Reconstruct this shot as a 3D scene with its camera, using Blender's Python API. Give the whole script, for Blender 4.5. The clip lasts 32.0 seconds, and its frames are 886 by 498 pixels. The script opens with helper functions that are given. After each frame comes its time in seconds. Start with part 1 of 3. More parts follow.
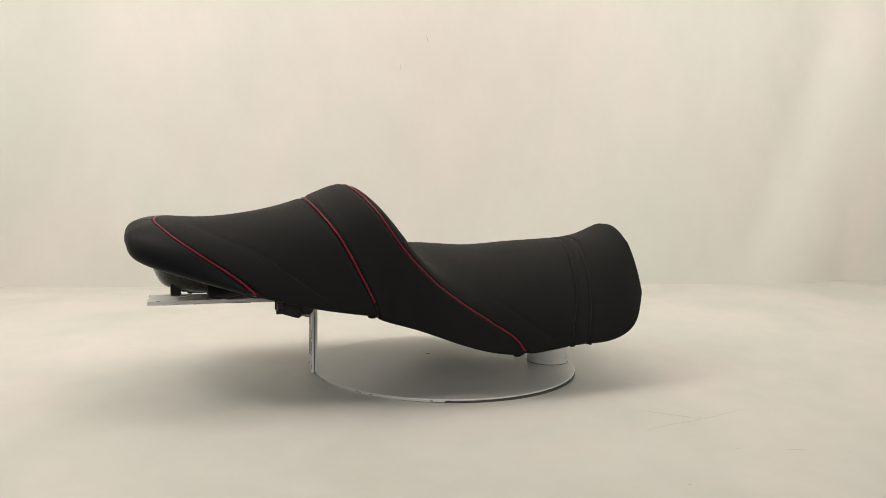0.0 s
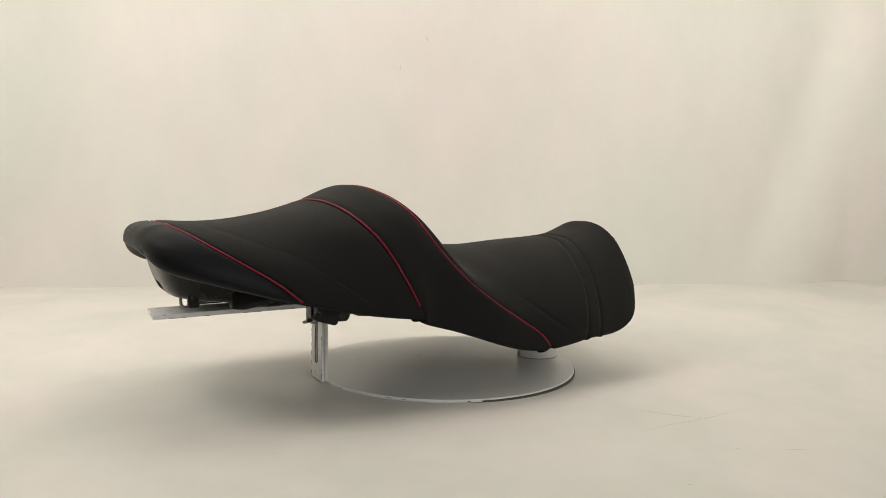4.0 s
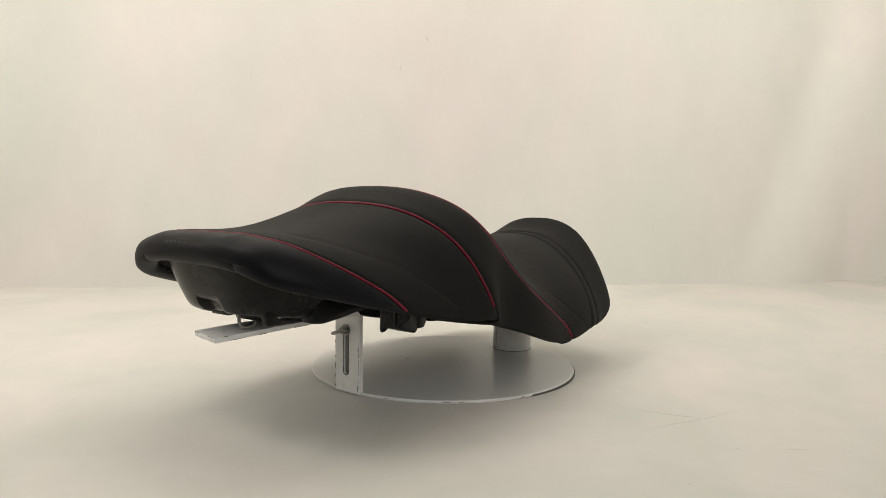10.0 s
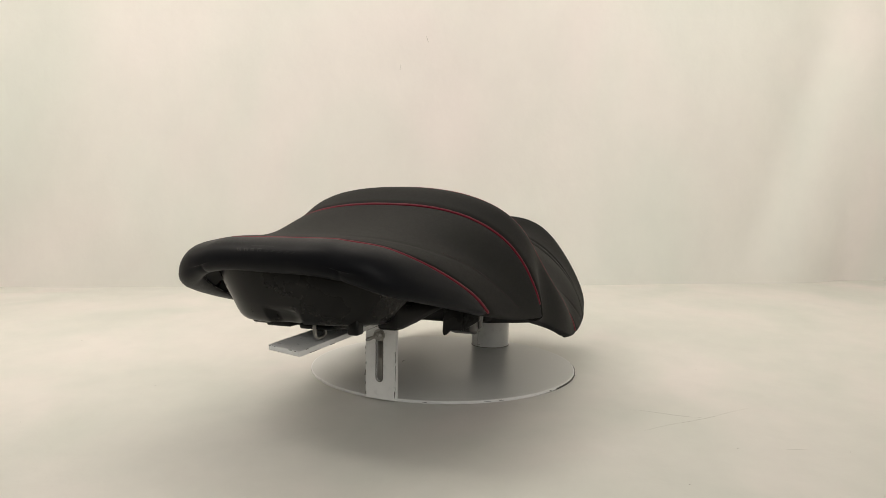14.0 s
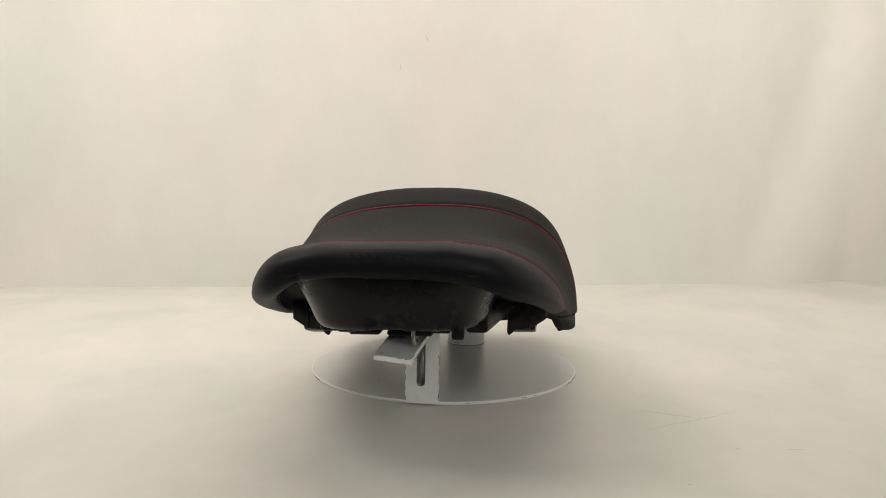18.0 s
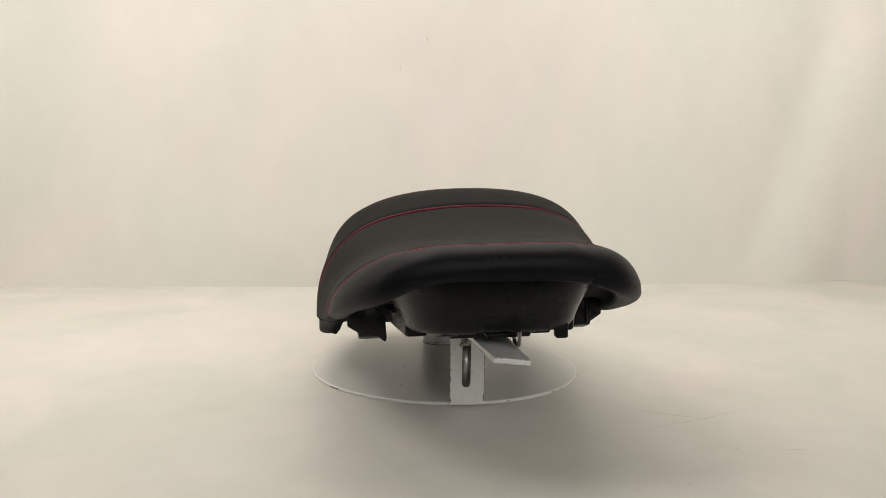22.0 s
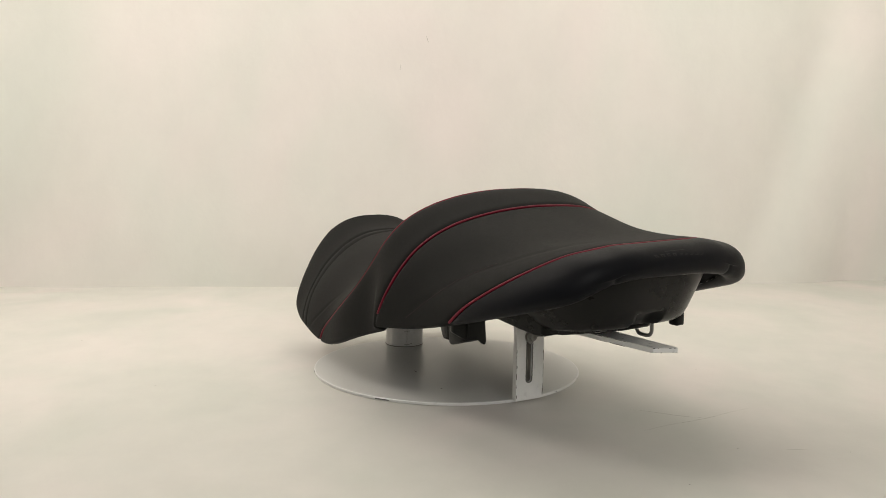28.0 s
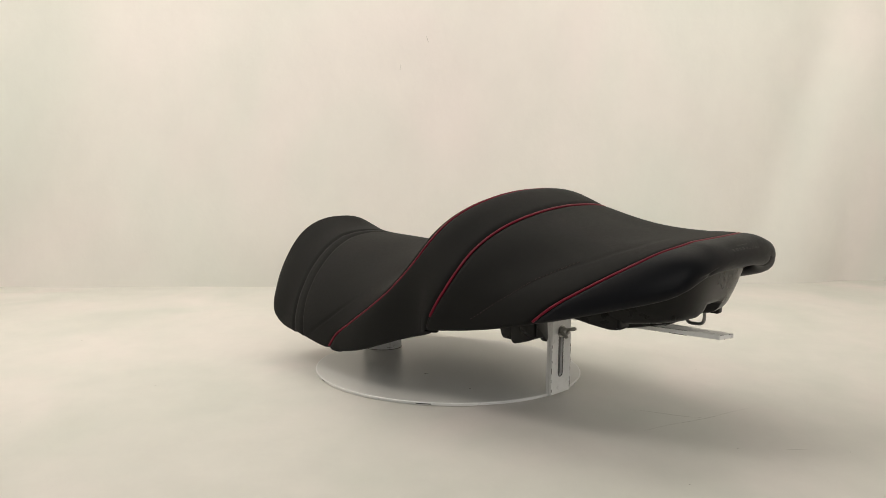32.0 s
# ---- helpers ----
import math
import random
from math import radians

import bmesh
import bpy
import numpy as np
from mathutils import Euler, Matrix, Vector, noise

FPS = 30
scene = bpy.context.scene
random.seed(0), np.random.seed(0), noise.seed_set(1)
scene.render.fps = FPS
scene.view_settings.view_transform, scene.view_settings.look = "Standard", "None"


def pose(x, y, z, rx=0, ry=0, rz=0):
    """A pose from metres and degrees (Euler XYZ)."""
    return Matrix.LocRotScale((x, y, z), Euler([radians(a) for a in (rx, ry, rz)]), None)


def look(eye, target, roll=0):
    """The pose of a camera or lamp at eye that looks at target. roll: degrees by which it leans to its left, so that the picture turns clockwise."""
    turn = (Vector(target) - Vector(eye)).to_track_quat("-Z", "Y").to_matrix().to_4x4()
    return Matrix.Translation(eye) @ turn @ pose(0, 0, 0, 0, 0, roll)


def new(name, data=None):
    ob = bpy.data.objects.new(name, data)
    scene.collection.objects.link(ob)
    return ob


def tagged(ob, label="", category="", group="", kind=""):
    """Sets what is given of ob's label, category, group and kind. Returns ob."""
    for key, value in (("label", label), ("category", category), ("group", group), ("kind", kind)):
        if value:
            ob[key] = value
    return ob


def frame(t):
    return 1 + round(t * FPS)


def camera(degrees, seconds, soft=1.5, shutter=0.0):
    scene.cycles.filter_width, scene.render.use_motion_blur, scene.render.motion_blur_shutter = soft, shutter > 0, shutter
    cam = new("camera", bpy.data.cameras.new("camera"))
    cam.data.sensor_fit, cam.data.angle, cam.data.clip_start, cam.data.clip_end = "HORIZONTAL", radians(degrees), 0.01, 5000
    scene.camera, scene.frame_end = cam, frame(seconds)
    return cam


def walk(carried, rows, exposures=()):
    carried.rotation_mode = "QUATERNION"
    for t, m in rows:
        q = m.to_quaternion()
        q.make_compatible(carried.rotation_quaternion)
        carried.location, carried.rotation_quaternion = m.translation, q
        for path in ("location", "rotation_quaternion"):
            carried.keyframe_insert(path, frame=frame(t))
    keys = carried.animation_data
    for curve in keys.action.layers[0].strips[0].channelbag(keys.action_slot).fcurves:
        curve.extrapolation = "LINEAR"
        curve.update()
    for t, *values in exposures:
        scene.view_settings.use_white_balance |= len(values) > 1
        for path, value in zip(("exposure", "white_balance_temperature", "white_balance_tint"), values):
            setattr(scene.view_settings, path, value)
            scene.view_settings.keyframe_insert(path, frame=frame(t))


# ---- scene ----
# One turntable shot: the camera stands still and the stand with the saddle turns before it.
cam = camera(57.7, 32.0, soft=0.55)
EYE = pose(0.0, -1.098, 0.2717, 90.0 - 5.803, 0.0, 0.535) @ pose(0, 0, 0, 0, 0, 0.862)
walk(cam, [(0.0, EYE), (32.0, EYE)])

# ---- light ----
world = bpy.data.worlds.new("world")
scene.world = world
world.use_nodes = True
world.node_tree.nodes["Background"].inputs["Color"].default_value = (1.0, 0.93, 0.82, 1)
world.node_tree.nodes["Background"].inputs["Strength"].default_value = 0.25
scene.view_settings.exposure = -0.25


def unseen_lamp(x, y, z, size, power, colour, target):
    data = bpy.data.lights.new("unseen_light", "AREA")
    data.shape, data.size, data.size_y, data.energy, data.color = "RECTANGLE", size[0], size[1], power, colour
    ob = new("unseen_light", data)
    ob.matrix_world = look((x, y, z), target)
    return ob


# unseen lamps inside the tent stand in for its lit lid and sides
unseen_lamp(-0.06, 0.34, 1.47, (1.6, 0.70), 8.7, (1.0, 0.94, 0.845), (-0.06, 0.34, 0.0))
unseen_lamp(-0.88, -0.40, 1.26, (0.44, 0.44), 6.3, (1.0, 0.925, 0.83), (0.0, 0.0, 0.0))
unseen_lamp(-1.10, -0.05, 0.85, (0.7, 0.8), 5.3, (1.0, 0.92, 0.82), (-0.2, 0.75, 0.72))
unseen_lamp(1.24, -0.02, 0.98, (0.7, 0.8), 8.8, (1.0, 0.91, 0.82), (0.60, 0.95, 1.12))
# added fill behind the camera, no source seen there: lifts camera-facing sides
unseen_lamp(0.50, -2.30, 0.95, (1.8, 1.3), 25.0, (0.98, 0.955, 0.89), (0.0, 0.0, 0.2))


# ---- materials ----
def shader(name):
    m = bpy.data.materials.new(name)
    m.use_nodes = True
    nt = m.node_tree
    return m, nt, nt.nodes["Principled BSDF"]


def node(nt, kind, **values):
    n = nt.nodes.new(kind)
    for key, value in values.items():
        n.inputs[key.replace("_", " ")].default_value = value
    return n


def surface(name, low, high, rough, scale=40.0, detail=6.0, bump=0.1, bump_scale=400.0, distance=0.001, metal=0.0, rough_spread=0.04, coords="Object", spec=0.5):
    """A surface whose colour wanders between low and high, with fine relief."""
    m, nt, bsdf = shader(name)
    tex = nt.nodes.new("ShaderNodeTexCoord")
    n1 = node(nt, "ShaderNodeTexNoise", Scale=scale, Detail=detail, Roughness=0.6)
    n2 = node(nt, "ShaderNodeTexNoise", Scale=bump_scale, Detail=3.0, Roughness=0.5)
    mix = nt.nodes.new("ShaderNodeMix")
    mix.data_type = "RGBA"
    mix.inputs[6].default_value, mix.inputs[7].default_value = (*low, 1), (*high, 1)
    spread = node(nt, "ShaderNodeMapRange", From_Min=0.3, From_Max=0.7, To_Min=rough - rough_spread, To_Max=rough + rough_spread)
    relief = node(nt, "ShaderNodeBump", Strength=bump, Distance=distance)
    link = nt.links.new
    link(tex.outputs[coords], n1.inputs["Vector"])
    link(tex.outputs[coords], n2.inputs["Vector"])
    link(n1.outputs["Fac"], mix.inputs[0])
    link(mix.outputs[2], bsdf.inputs["Base Color"])
    link(n1.outputs["Fac"], spread.inputs["Value"])
    link(spread.outputs["Result"], bsdf.inputs["Roughness"])
    link(n2.outputs["Fac"], relief.inputs["Height"])
    link(relief.outputs["Normal"], bsdf.inputs["Normal"])
    bsdf.inputs["Metallic"].default_value = metal
    bsdf.inputs["Specular IOR Level"].default_value = spec
    return m


VINYL = surface("matt_vinyl", (0.0052, 0.0054, 0.0053), (0.0073, 0.0075, 0.0073), 0.68, 260, bump=0.25, bump_scale=1500, distance=0.0004, spec=0.17)
LEATHER = surface("smooth_vinyl", (0.0058, 0.0063, 0.0082), (0.0078, 0.0084, 0.0108), 0.48, 220, bump=0.18, bump_scale=1100, distance=0.0004, spec=0.125)
PIPING = surface("red_piping", (0.125, 0.003, 0.015), (0.190, 0.005, 0.023), 0.5, 120, bump=0.1, bump_scale=900, distance=0.0003, spec=0.3)
THREAD = surface("dark_thread", (0.012, 0.0022, 0.003), (0.026, 0.004, 0.005), 0.7, 200)
FAINT = surface("worn_print", (0.0065, 0.0068, 0.0082), (0.0095, 0.0098, 0.0112), 0.40, 200, spec=0.22)
WORN = surface("pale_print", (0.0075, 0.0078, 0.0092), (0.0125, 0.0128, 0.0142), 0.36, 260, spec=0.25)
SEAM = surface("black_thread", (0.003, 0.003, 0.003), (0.006, 0.006, 0.006), 0.7, 200)
PLASTIC = surface("black_plastic", (0.0062, 0.0062, 0.0061), (0.0090, 0.0090, 0.0088), 0.29, 30, bump=0.08, bump_scale=300, distance=0.0003, spec=0.20)
DISC = surface("grey_white_paint", (0.62, 0.62, 0.605), (0.72, 0.72, 0.70), 0.30, 400, bump=0.03, bump_scale=600, distance=0.0003, rough_spread=0.01)
PENCIL = surface("pencil_line", (0.20, 0.19, 0.18), (0.34, 0.33, 0.31), 0.7, 200)
PALE = surface("pale_thread", (0.10, 0.10, 0.095), (0.18, 0.17, 0.16), 0.6, 200)
PAINT = surface("white_paint", (0.76, 0.76, 0.755), (0.86, 0.86, 0.85), 0.30, 120, bump=0.08, bump_scale=250, distance=0.0005)
STEEL = surface("bare_steel", (0.30, 0.29, 0.27), (0.45, 0.44, 0.42), 0.32, 80, bump=0.1, metal=1.0)
# dark of the paint chips, also put in for shade below the plates
CHIP_GAP = surface("chip_and_gap_shade", (0.03, 0.03, 0.03), (0.10, 0.095, 0.09), 0.6, 150)


def sheet(name, tones, rough, stretch, scale, relief_scale, soiled=0.955):
    """Off-white cloth whose tint drifts between grey-green and pink, with faint streaks and smudges."""
    m, nt, bsdf = shader(name)
    link = nt.links.new
    tex = nt.nodes.new("ShaderNodeTexCoord")
    place = nt.nodes.new("ShaderNodeMapping")
    place.inputs["Scale"].default_value = stretch
    drift = node(nt, "ShaderNodeTexNoise", Scale=scale, Detail=2.5, Roughness=0.55, Distortion=0.6)
    ramp = nt.nodes.new("ShaderNodeValToRGB")
    ramp.color_ramp.elements[0].position, ramp.color_ramp.elements[1].position = 0.30, 0.70
    ramp.color_ramp.elements[0].color, ramp.color_ramp.elements[1].color = (*tones[0], 1), (*tones[2], 1)
    middle = ramp.color_ramp.elements.new(0.5)
    middle.color = (*tones[1], 1)
    smudge = node(nt, "ShaderNodeTexNoise", Scale=scale * 5, Detail=5.0, Roughness=0.65)
    shade = node(nt, "ShaderNodeMapRange", From_Min=0.3, From_Max=0.7, To_Min=soiled, To_Max=1.0)
    both = nt.nodes.new("ShaderNodeMix")
    both.data_type, both.blend_type = "RGBA", "MULTIPLY"
    both.inputs[0].default_value = 1.0
    weave = node(nt, "ShaderNodeTexNoise", Scale=relief_scale, Detail=4.0, Roughness=0.6)
    relief = node(nt, "ShaderNodeBump", Strength=0.22, Distance=0.003)
    link(tex.outputs["Object"], place.inputs["Vector"])
    for n in (drift, smudge):
        link(place.outputs["Vector"], n.inputs["Vector"])
    link(tex.outputs["Object"], weave.inputs["Vector"])
    link(drift.outputs["Fac"], ramp.inputs["Fac"])
    link(smudge.outputs["Fac"], shade.inputs["Value"])
    link(ramp.outputs["Color"], both.inputs[6])
    link(shade.outputs["Result"], both.inputs[7])
    link(both.outputs[2], bsdf.inputs["Base Color"])
    link(weave.outputs["Fac"], relief.inputs["Height"])
    link(relief.outputs["Normal"], bsdf.inputs["Normal"])
    bsdf.inputs["Roughness"].default_value = rough
    bsdf.inputs["Specular IOR Level"].default_value = 0.3
    return m


SHEET = sheet("backdrop_sheet", ((0.722, 0.740, 0.694), (0.768, 0.755, 0.718), (0.812, 0.760, 0.738)), 0.6, (1.0, 1.0, 0.7), 2.0, 30)
SHEET_FLOOR = sheet("floor_sheet", ((0.648, 0.655, 0.608), (0.705, 0.692, 0.652), (0.765, 0.722, 0.692)), 0.45, (1.1, 0.80, 1.0), 4.2, 22, 0.955)
BASE = surface("rough_black_plastic", (0.0040, 0.0040, 0.0042), (0.0065, 0.0065, 0.0068), 0.75, 60, bump=0.1, bump_scale=300, distance=0.0004, spec=0.12)
DARK = surface("dark_studio_wall", (0.045, 0.042, 0.040), (0.065, 0.062, 0.058), 0.8, 4)
CREASE = surface("hair_crease", (0.42, 0.40, 0.37), (0.52, 0.50, 0.46), 0.7, 60)
SCUFF = surface("scuff_mark", (0.24, 0.23, 0.20), (0.36, 0.34, 0.30), 0.7, 60)


# ---- mesh helpers ----
def part(name, bm, material, parent=None, label="", smooth=True):
    me = bpy.data.meshes.new(name)
    bm.normal_update()
    bm.to_mesh(me)
    bm.free()
    me.materials.append(material)
    if smooth:
        me.polygons.foreach_set("use_smooth", [True] * len(me.polygons))
    ob = new(name, me)
    if parent is not None:
        ob.parent = parent
    if label:
        ob["label"] = label
    return ob


def grid_mesh(points, closed_u=False, closed_v=False, flip=False):
    """A bmesh from an array of points (rows, columns, 3)."""
    rows, cols = points.shape[:2]
    bm = bmesh.new()
    vs = [[bm.verts.new(points[i, j]) for j in range(cols)] for i in range(rows)]
    for i in range(rows if closed_u else rows - 1):
        for j in range(cols if closed_v else cols - 1):
            q = [vs[i][j], vs[(i + 1) % rows][j], vs[(i + 1) % rows][(j + 1) % cols], vs[i][(j + 1) % cols]]
            bm.faces.new(q[::-1] if flip else q)
    return bm


def tube(path, radius, sides=8, caps=True):
    """A round cord along a path."""
    path = np.asarray(path, float)
    tangent = np.gradient(path, axis=0)
    tangent /= np.linalg.norm(tangent, axis=1)[:, None]
    side = np.cross(tangent, np.array([0.13, 0.21, 0.97]))
    side /= np.linalg.norm(side, axis=1)[:, None]
    up = np.cross(side, tangent)
    a = np.linspace(0, 2 * np.pi, sides, endpoint=False)
    radii = np.broadcast_to(radius, len(path))
    pts = path[:, None] + radii[:, None, None] * (side[:, None] * np.cos(a)[None, :, None] + up[:, None] * np.sin(a)[None, :, None])
    bm = grid_mesh(pts, closed_v=True)
    if caps:
        bm.verts.ensure_lookup_table()
        n = len(path)
        bm.faces.new([bm.verts[j] for j in range(sides)])
        bm.faces.new([bm.verts[(n - 1) * sides + j] for j in range(sides)][::-1])
    bmesh.ops.recalc_face_normals(bm, faces=bm.faces)
    return bm


def prism(outline, thick, bevel=0.0):
    """An outline in x, z set upright, thick along y and centred on it."""
    bm = bmesh.new()
    a = [bm.verts.new((x, -thick / 2, z)) for x, z in outline]
    b = [bm.verts.new((x, thick / 2, z)) for x, z in outline]
    bm.faces.new(a)
    bm.faces.new(b[::-1])
    n = len(a)
    for i in range(n):
        bm.faces.new((a[i], b[i], b[(i + 1) % n], a[(i + 1) % n]))
    bmesh.ops.recalc_face_normals(bm, faces=bm.faces)
    if bevel:
        bmesh.ops.bevel(bm, geom=list(bm.edges), offset=bevel, segments=2, affect="EDGES", profile=0.5)
    return bm


def box(x0, x1, y0, y1, z0, z1, bevel=0.0015):
    bm = prism([(x0, z0), (x1, z0), (x1, z1), (x0, z1)], y1 - y0, bevel)
    bmesh.ops.translate(bm, verts=bm.verts, vec=(0, (y0 + y1) / 2, 0))
    return bm


def disc(cx, cy, radius, z0, z1, sides=128, bevel=0.0008):
    bm = bmesh.new()
    bmesh.ops.create_cone(bm, cap_ends=True, segments=sides, radius1=radius, radius2=radius, depth=z1 - z0)
    if bevel:
        rims = [e for e in bm.edges if abs(e.verts[0].co.z - e.verts[1].co.z) < 1e-6]
        bmesh.ops.bevel(bm, geom=rims, offset=bevel, segments=2, affect="EDGES", profile=0.5)
    bmesh.ops.translate(bm, verts=bm.verts, vec=(cx, cy, (z0 + z1) / 2))
    return bm


def joined(*meshes):
    out = bmesh.new()
    for bm in meshes:
        me = bpy.data.meshes.new("piece")
        bm.to_mesh(me)
        bm.free()
        out.from_mesh(me)
        bpy.data.meshes.remove(me)
    return out


# ---- the backdrop ----
FLOOR = -0.0045


def hanging(u, z):
    """How far back the hanging sheet is at a place along the table and a height: shallow folds."""
    v = (z + 0.05) / 1.55
    fold = 0.012 * np.sin(5.2 * u + 0.8 * z + 0.5) + 0.006 * np.sin(11.0 * u - 1.4 * z) * np.clip(v * 2, 0, 1)
    fold += 0.022 * np.exp(-(((u - 0.79 - 0.33 * (z - 0.22)) / 0.09) ** 2)) - 0.010 * np.exp(-(((u + 0.72 + 0.10 * z) / 0.11) ** 2))
    fold += 0.008 * np.exp(-(((u - 0.16 - 0.35 * z) / 0.12) ** 2)) * np.clip(v * 3, 0, 1)
    # its foot swings back towards both sides
    turn = 0.038 * np.clip((u - 0.86) / 0.14, 0, 1) ** 1.5 + 0.020 * np.clip((-0.78 - u) / 0.22, 0, 1) ** 1.5
    return turn * np.clip((0.42 - z) / 0.40, 0, 1) ** 1.5 + 0.750 + 0.158 * u + np.where(u < 0, 0.055, 0.018) * u * u + fold * np.clip(z / 0.15 + 0.25, 0, 1) + 0.03 * v


def backdrop():
    # the floor sheet lies a little wavy and ends before the wall
    n, m = 180, 120
    u, v = np.meshgrid(np.linspace(-1.12, 1.26, n), np.linspace(0, 1, m), indexing="ij")
    back = hanging(u, 0 * u) + 0.004
    y = -0.56 + v * (back + 0.56)
    r = np.hypot(u, y)
    wave = 0.0025 * np.sin(2.1 * u + 1.0) * np.sin(2.6 * y + 0.4) + 0.0016 * np.sin(5.3 * u - 3.1 * y)
    z = FLOOR + wave * np.clip((r - 0.3) / 0.6, 0, 1)
    # ripples towards the far corners, and the far edge a little raised
    z += 0.0016 * np.sin(16 * (y - 0.25 * u)) * np.clip((u - 0.45) / 0.4, 0, 1) * np.clip((y - 0.35) / 0.3, 0, 1)
    z += 0.0022 * np.sin(13 * (y + 0.35 * u) + 1) * np.clip((-0.45 - u) / 0.4, 0, 1) * np.clip((y - 0.15) / 0.3, 0, 1)
    z += 0.001 * np.clip((v - 0.90) / 0.10, 0, 1) ** 2
    # a long crease towards the near left and two short ones at the right
    for ax, ay, bx, by, high, wide in ((-1.12, 0.47, -0.70, 0.60, 0.007, 0.030), (-1.0, 0.20, -0.45, 0.30, 0.002, 0.022), (-0.56, 0.30, -0.28, 0.46, 0.0016, 0.016), (0.72, 0.62, 0.80, 0.52, 0.004, 0.016), (0.86, 0.52, 1.20, 0.40, 0.006, 0.030)):
        lx, ly = bx - ax, by - ay
        f = ((u - ax) * lx + (y - ay) * ly) / (lx * lx + ly * ly)
        off = ((u - ax) * ly - (y - ay) * lx) / math.hypot(lx, ly)
        z += high * np.exp(-(off / wide) ** 2) * np.clip(1 - np.abs(2 * f - 1) ** 3, 0, 1)
    floor = part("floor", grid_mesh(np.stack([u, y, z], -1)), SHEET_FLOOR)
    tagged(floor, "off-white backdrop sheet spread flat on the table", "floor", kind="structure")

    # the wall sheet hangs in shallow folds behind it
    n, m = 160, 50
    u, v = np.meshgrid(np.linspace(-1.12, 1.26, n), np.linspace(0, 1, m), indexing="ij")
    z = -0.05 + 1.55 * v
    y = hanging(u, z)
    wall = part("wall_back", grid_mesh(np.stack([u, y, z], -1), flip=True), SHEET)
    tagged(wall, "off-white backdrop sheet hanging in shallow folds", "wall", kind="structure")

    # two hair-thin creases in it
    for u0, z0, du, dz in ((-0.062, 0.566, 0.005, -0.014), (-0.118, 0.500, -0.002, -0.012)):
        run = [(u0 + du * f, hanging(u0 + du * f, z0 + dz * f) - 0.0003, z0 + dz * f) for f in (0, 0.5, 1)]
        part("scuff", tube(run, 0.00042, 5), CREASE, wall)

    # white returns and a white lid make a light tent, open towards the camera
    for name, x0, x1, y1 in (("wall_left", -1.135, -1.12, 0.74), ("wall_right", 1.26, 1.275, 1.14)):
        ob = part(name, box(x0, x1, -0.60, y1, -0.05, 1.5, 0), SHEET, smooth=False)
        tagged(ob, "off-white return of the backdrop at the table's side", "wall", kind="structure")
    lid = part("ceiling", box(-1.135, 1.275, -0.60, 1.20, 1.5, 1.52, 0), SHEET, smooth=False)
    tagged(lid, "off-white lid over the photo table", "ceiling", kind="structure")

    # the dark studio behind the camera and round the table
    for name, x0, x1, y0, y1 in (("studio_wall_left", -1.72, -1.66, -2.5, 1.6), ("studio_wall_right", 1.96, 2.02, -2.5, 1.6), ("studio_wall_back", -1.72, 2.02, 1.6, 1.66), ("studio_wall_front", -1.72, 2.02, -2.56, -2.5)):
        ob = part(name, box(x0, x1, y0, y1, -0.06, 2.0, 0), DARK, smooth=False)
        tagged(ob, "plain dark wall of the unlit studio", "wall", kind="structure")
    top = part("studio_ceiling", box(-1.72, 2.02, -2.56, 1.66, 2.0, 2.05, 0), DARK, smooth=False)
    tagged(top, "plain dark ceiling of the unlit studio", "ceiling", kind="structure")
    low = part("studio_floor", box(-1.72, 2.02, -2.56, 1.66, -0.10, -0.06, 0), DARK, smooth=False)
    tagged(low, "plain dark surface below the backdrop sheet", "floor", kind="structure")

    # specks and scuffs on the sheet
    def mark(points, wide):
        pts = np.array([(0.986 * x, 0.986 * (y + 1.098) - 1.098, FLOOR + 0.0004) for x, y in points])
        t = np.gradient(pts, axis=0)
        t /= np.linalg.norm(t, axis=1)[:, None]
        n = np.stack([-t[:, 1], t[:, 0], 0 * t[:, 0]], 1)
        w = 0.65 * wide * np.sin(np.linspace(0.25, math.pi - 0.25, len(pts)))[:, None]
        part("scuff", grid_mesh(np.stack([pts - n * w, pts + n * w], 1), flip=True), SCUFF, floor)

    mark([(0.213 + 0.082 * k / 7, -0.176 - 0.028 * k / 7 + 0.002 * math.sin(k)) for k in range(8)], 0.00055)
    mark([(0.212 + 0.15 * k / 9, -0.252 + 0.092 * k / 9 + 0.002 * math.sin(k)) for k in range(10)], 0.0004)
    mark([(0.345 + 0.02 * k / 4, -0.303) for k in range(5)], 0.0006)
    for x, y, r in ((-0.577, 0.138, 0.0014), (-0.37, -0.109, 0.0011), (0.407, -0.307, 0.0011), (0.218, -0.40, 0.0011), (0.295, -0.303, 0.001), (0.35, 0.02, 0.0012), (-0.46, -0.26, 0.0008), (0.62, 0.33, 0.002), (0.78, 0.30, 0.003)):
        mark([(x - r, y), (x, y + r * 0.2), (x + r, y)], r)


backdrop()

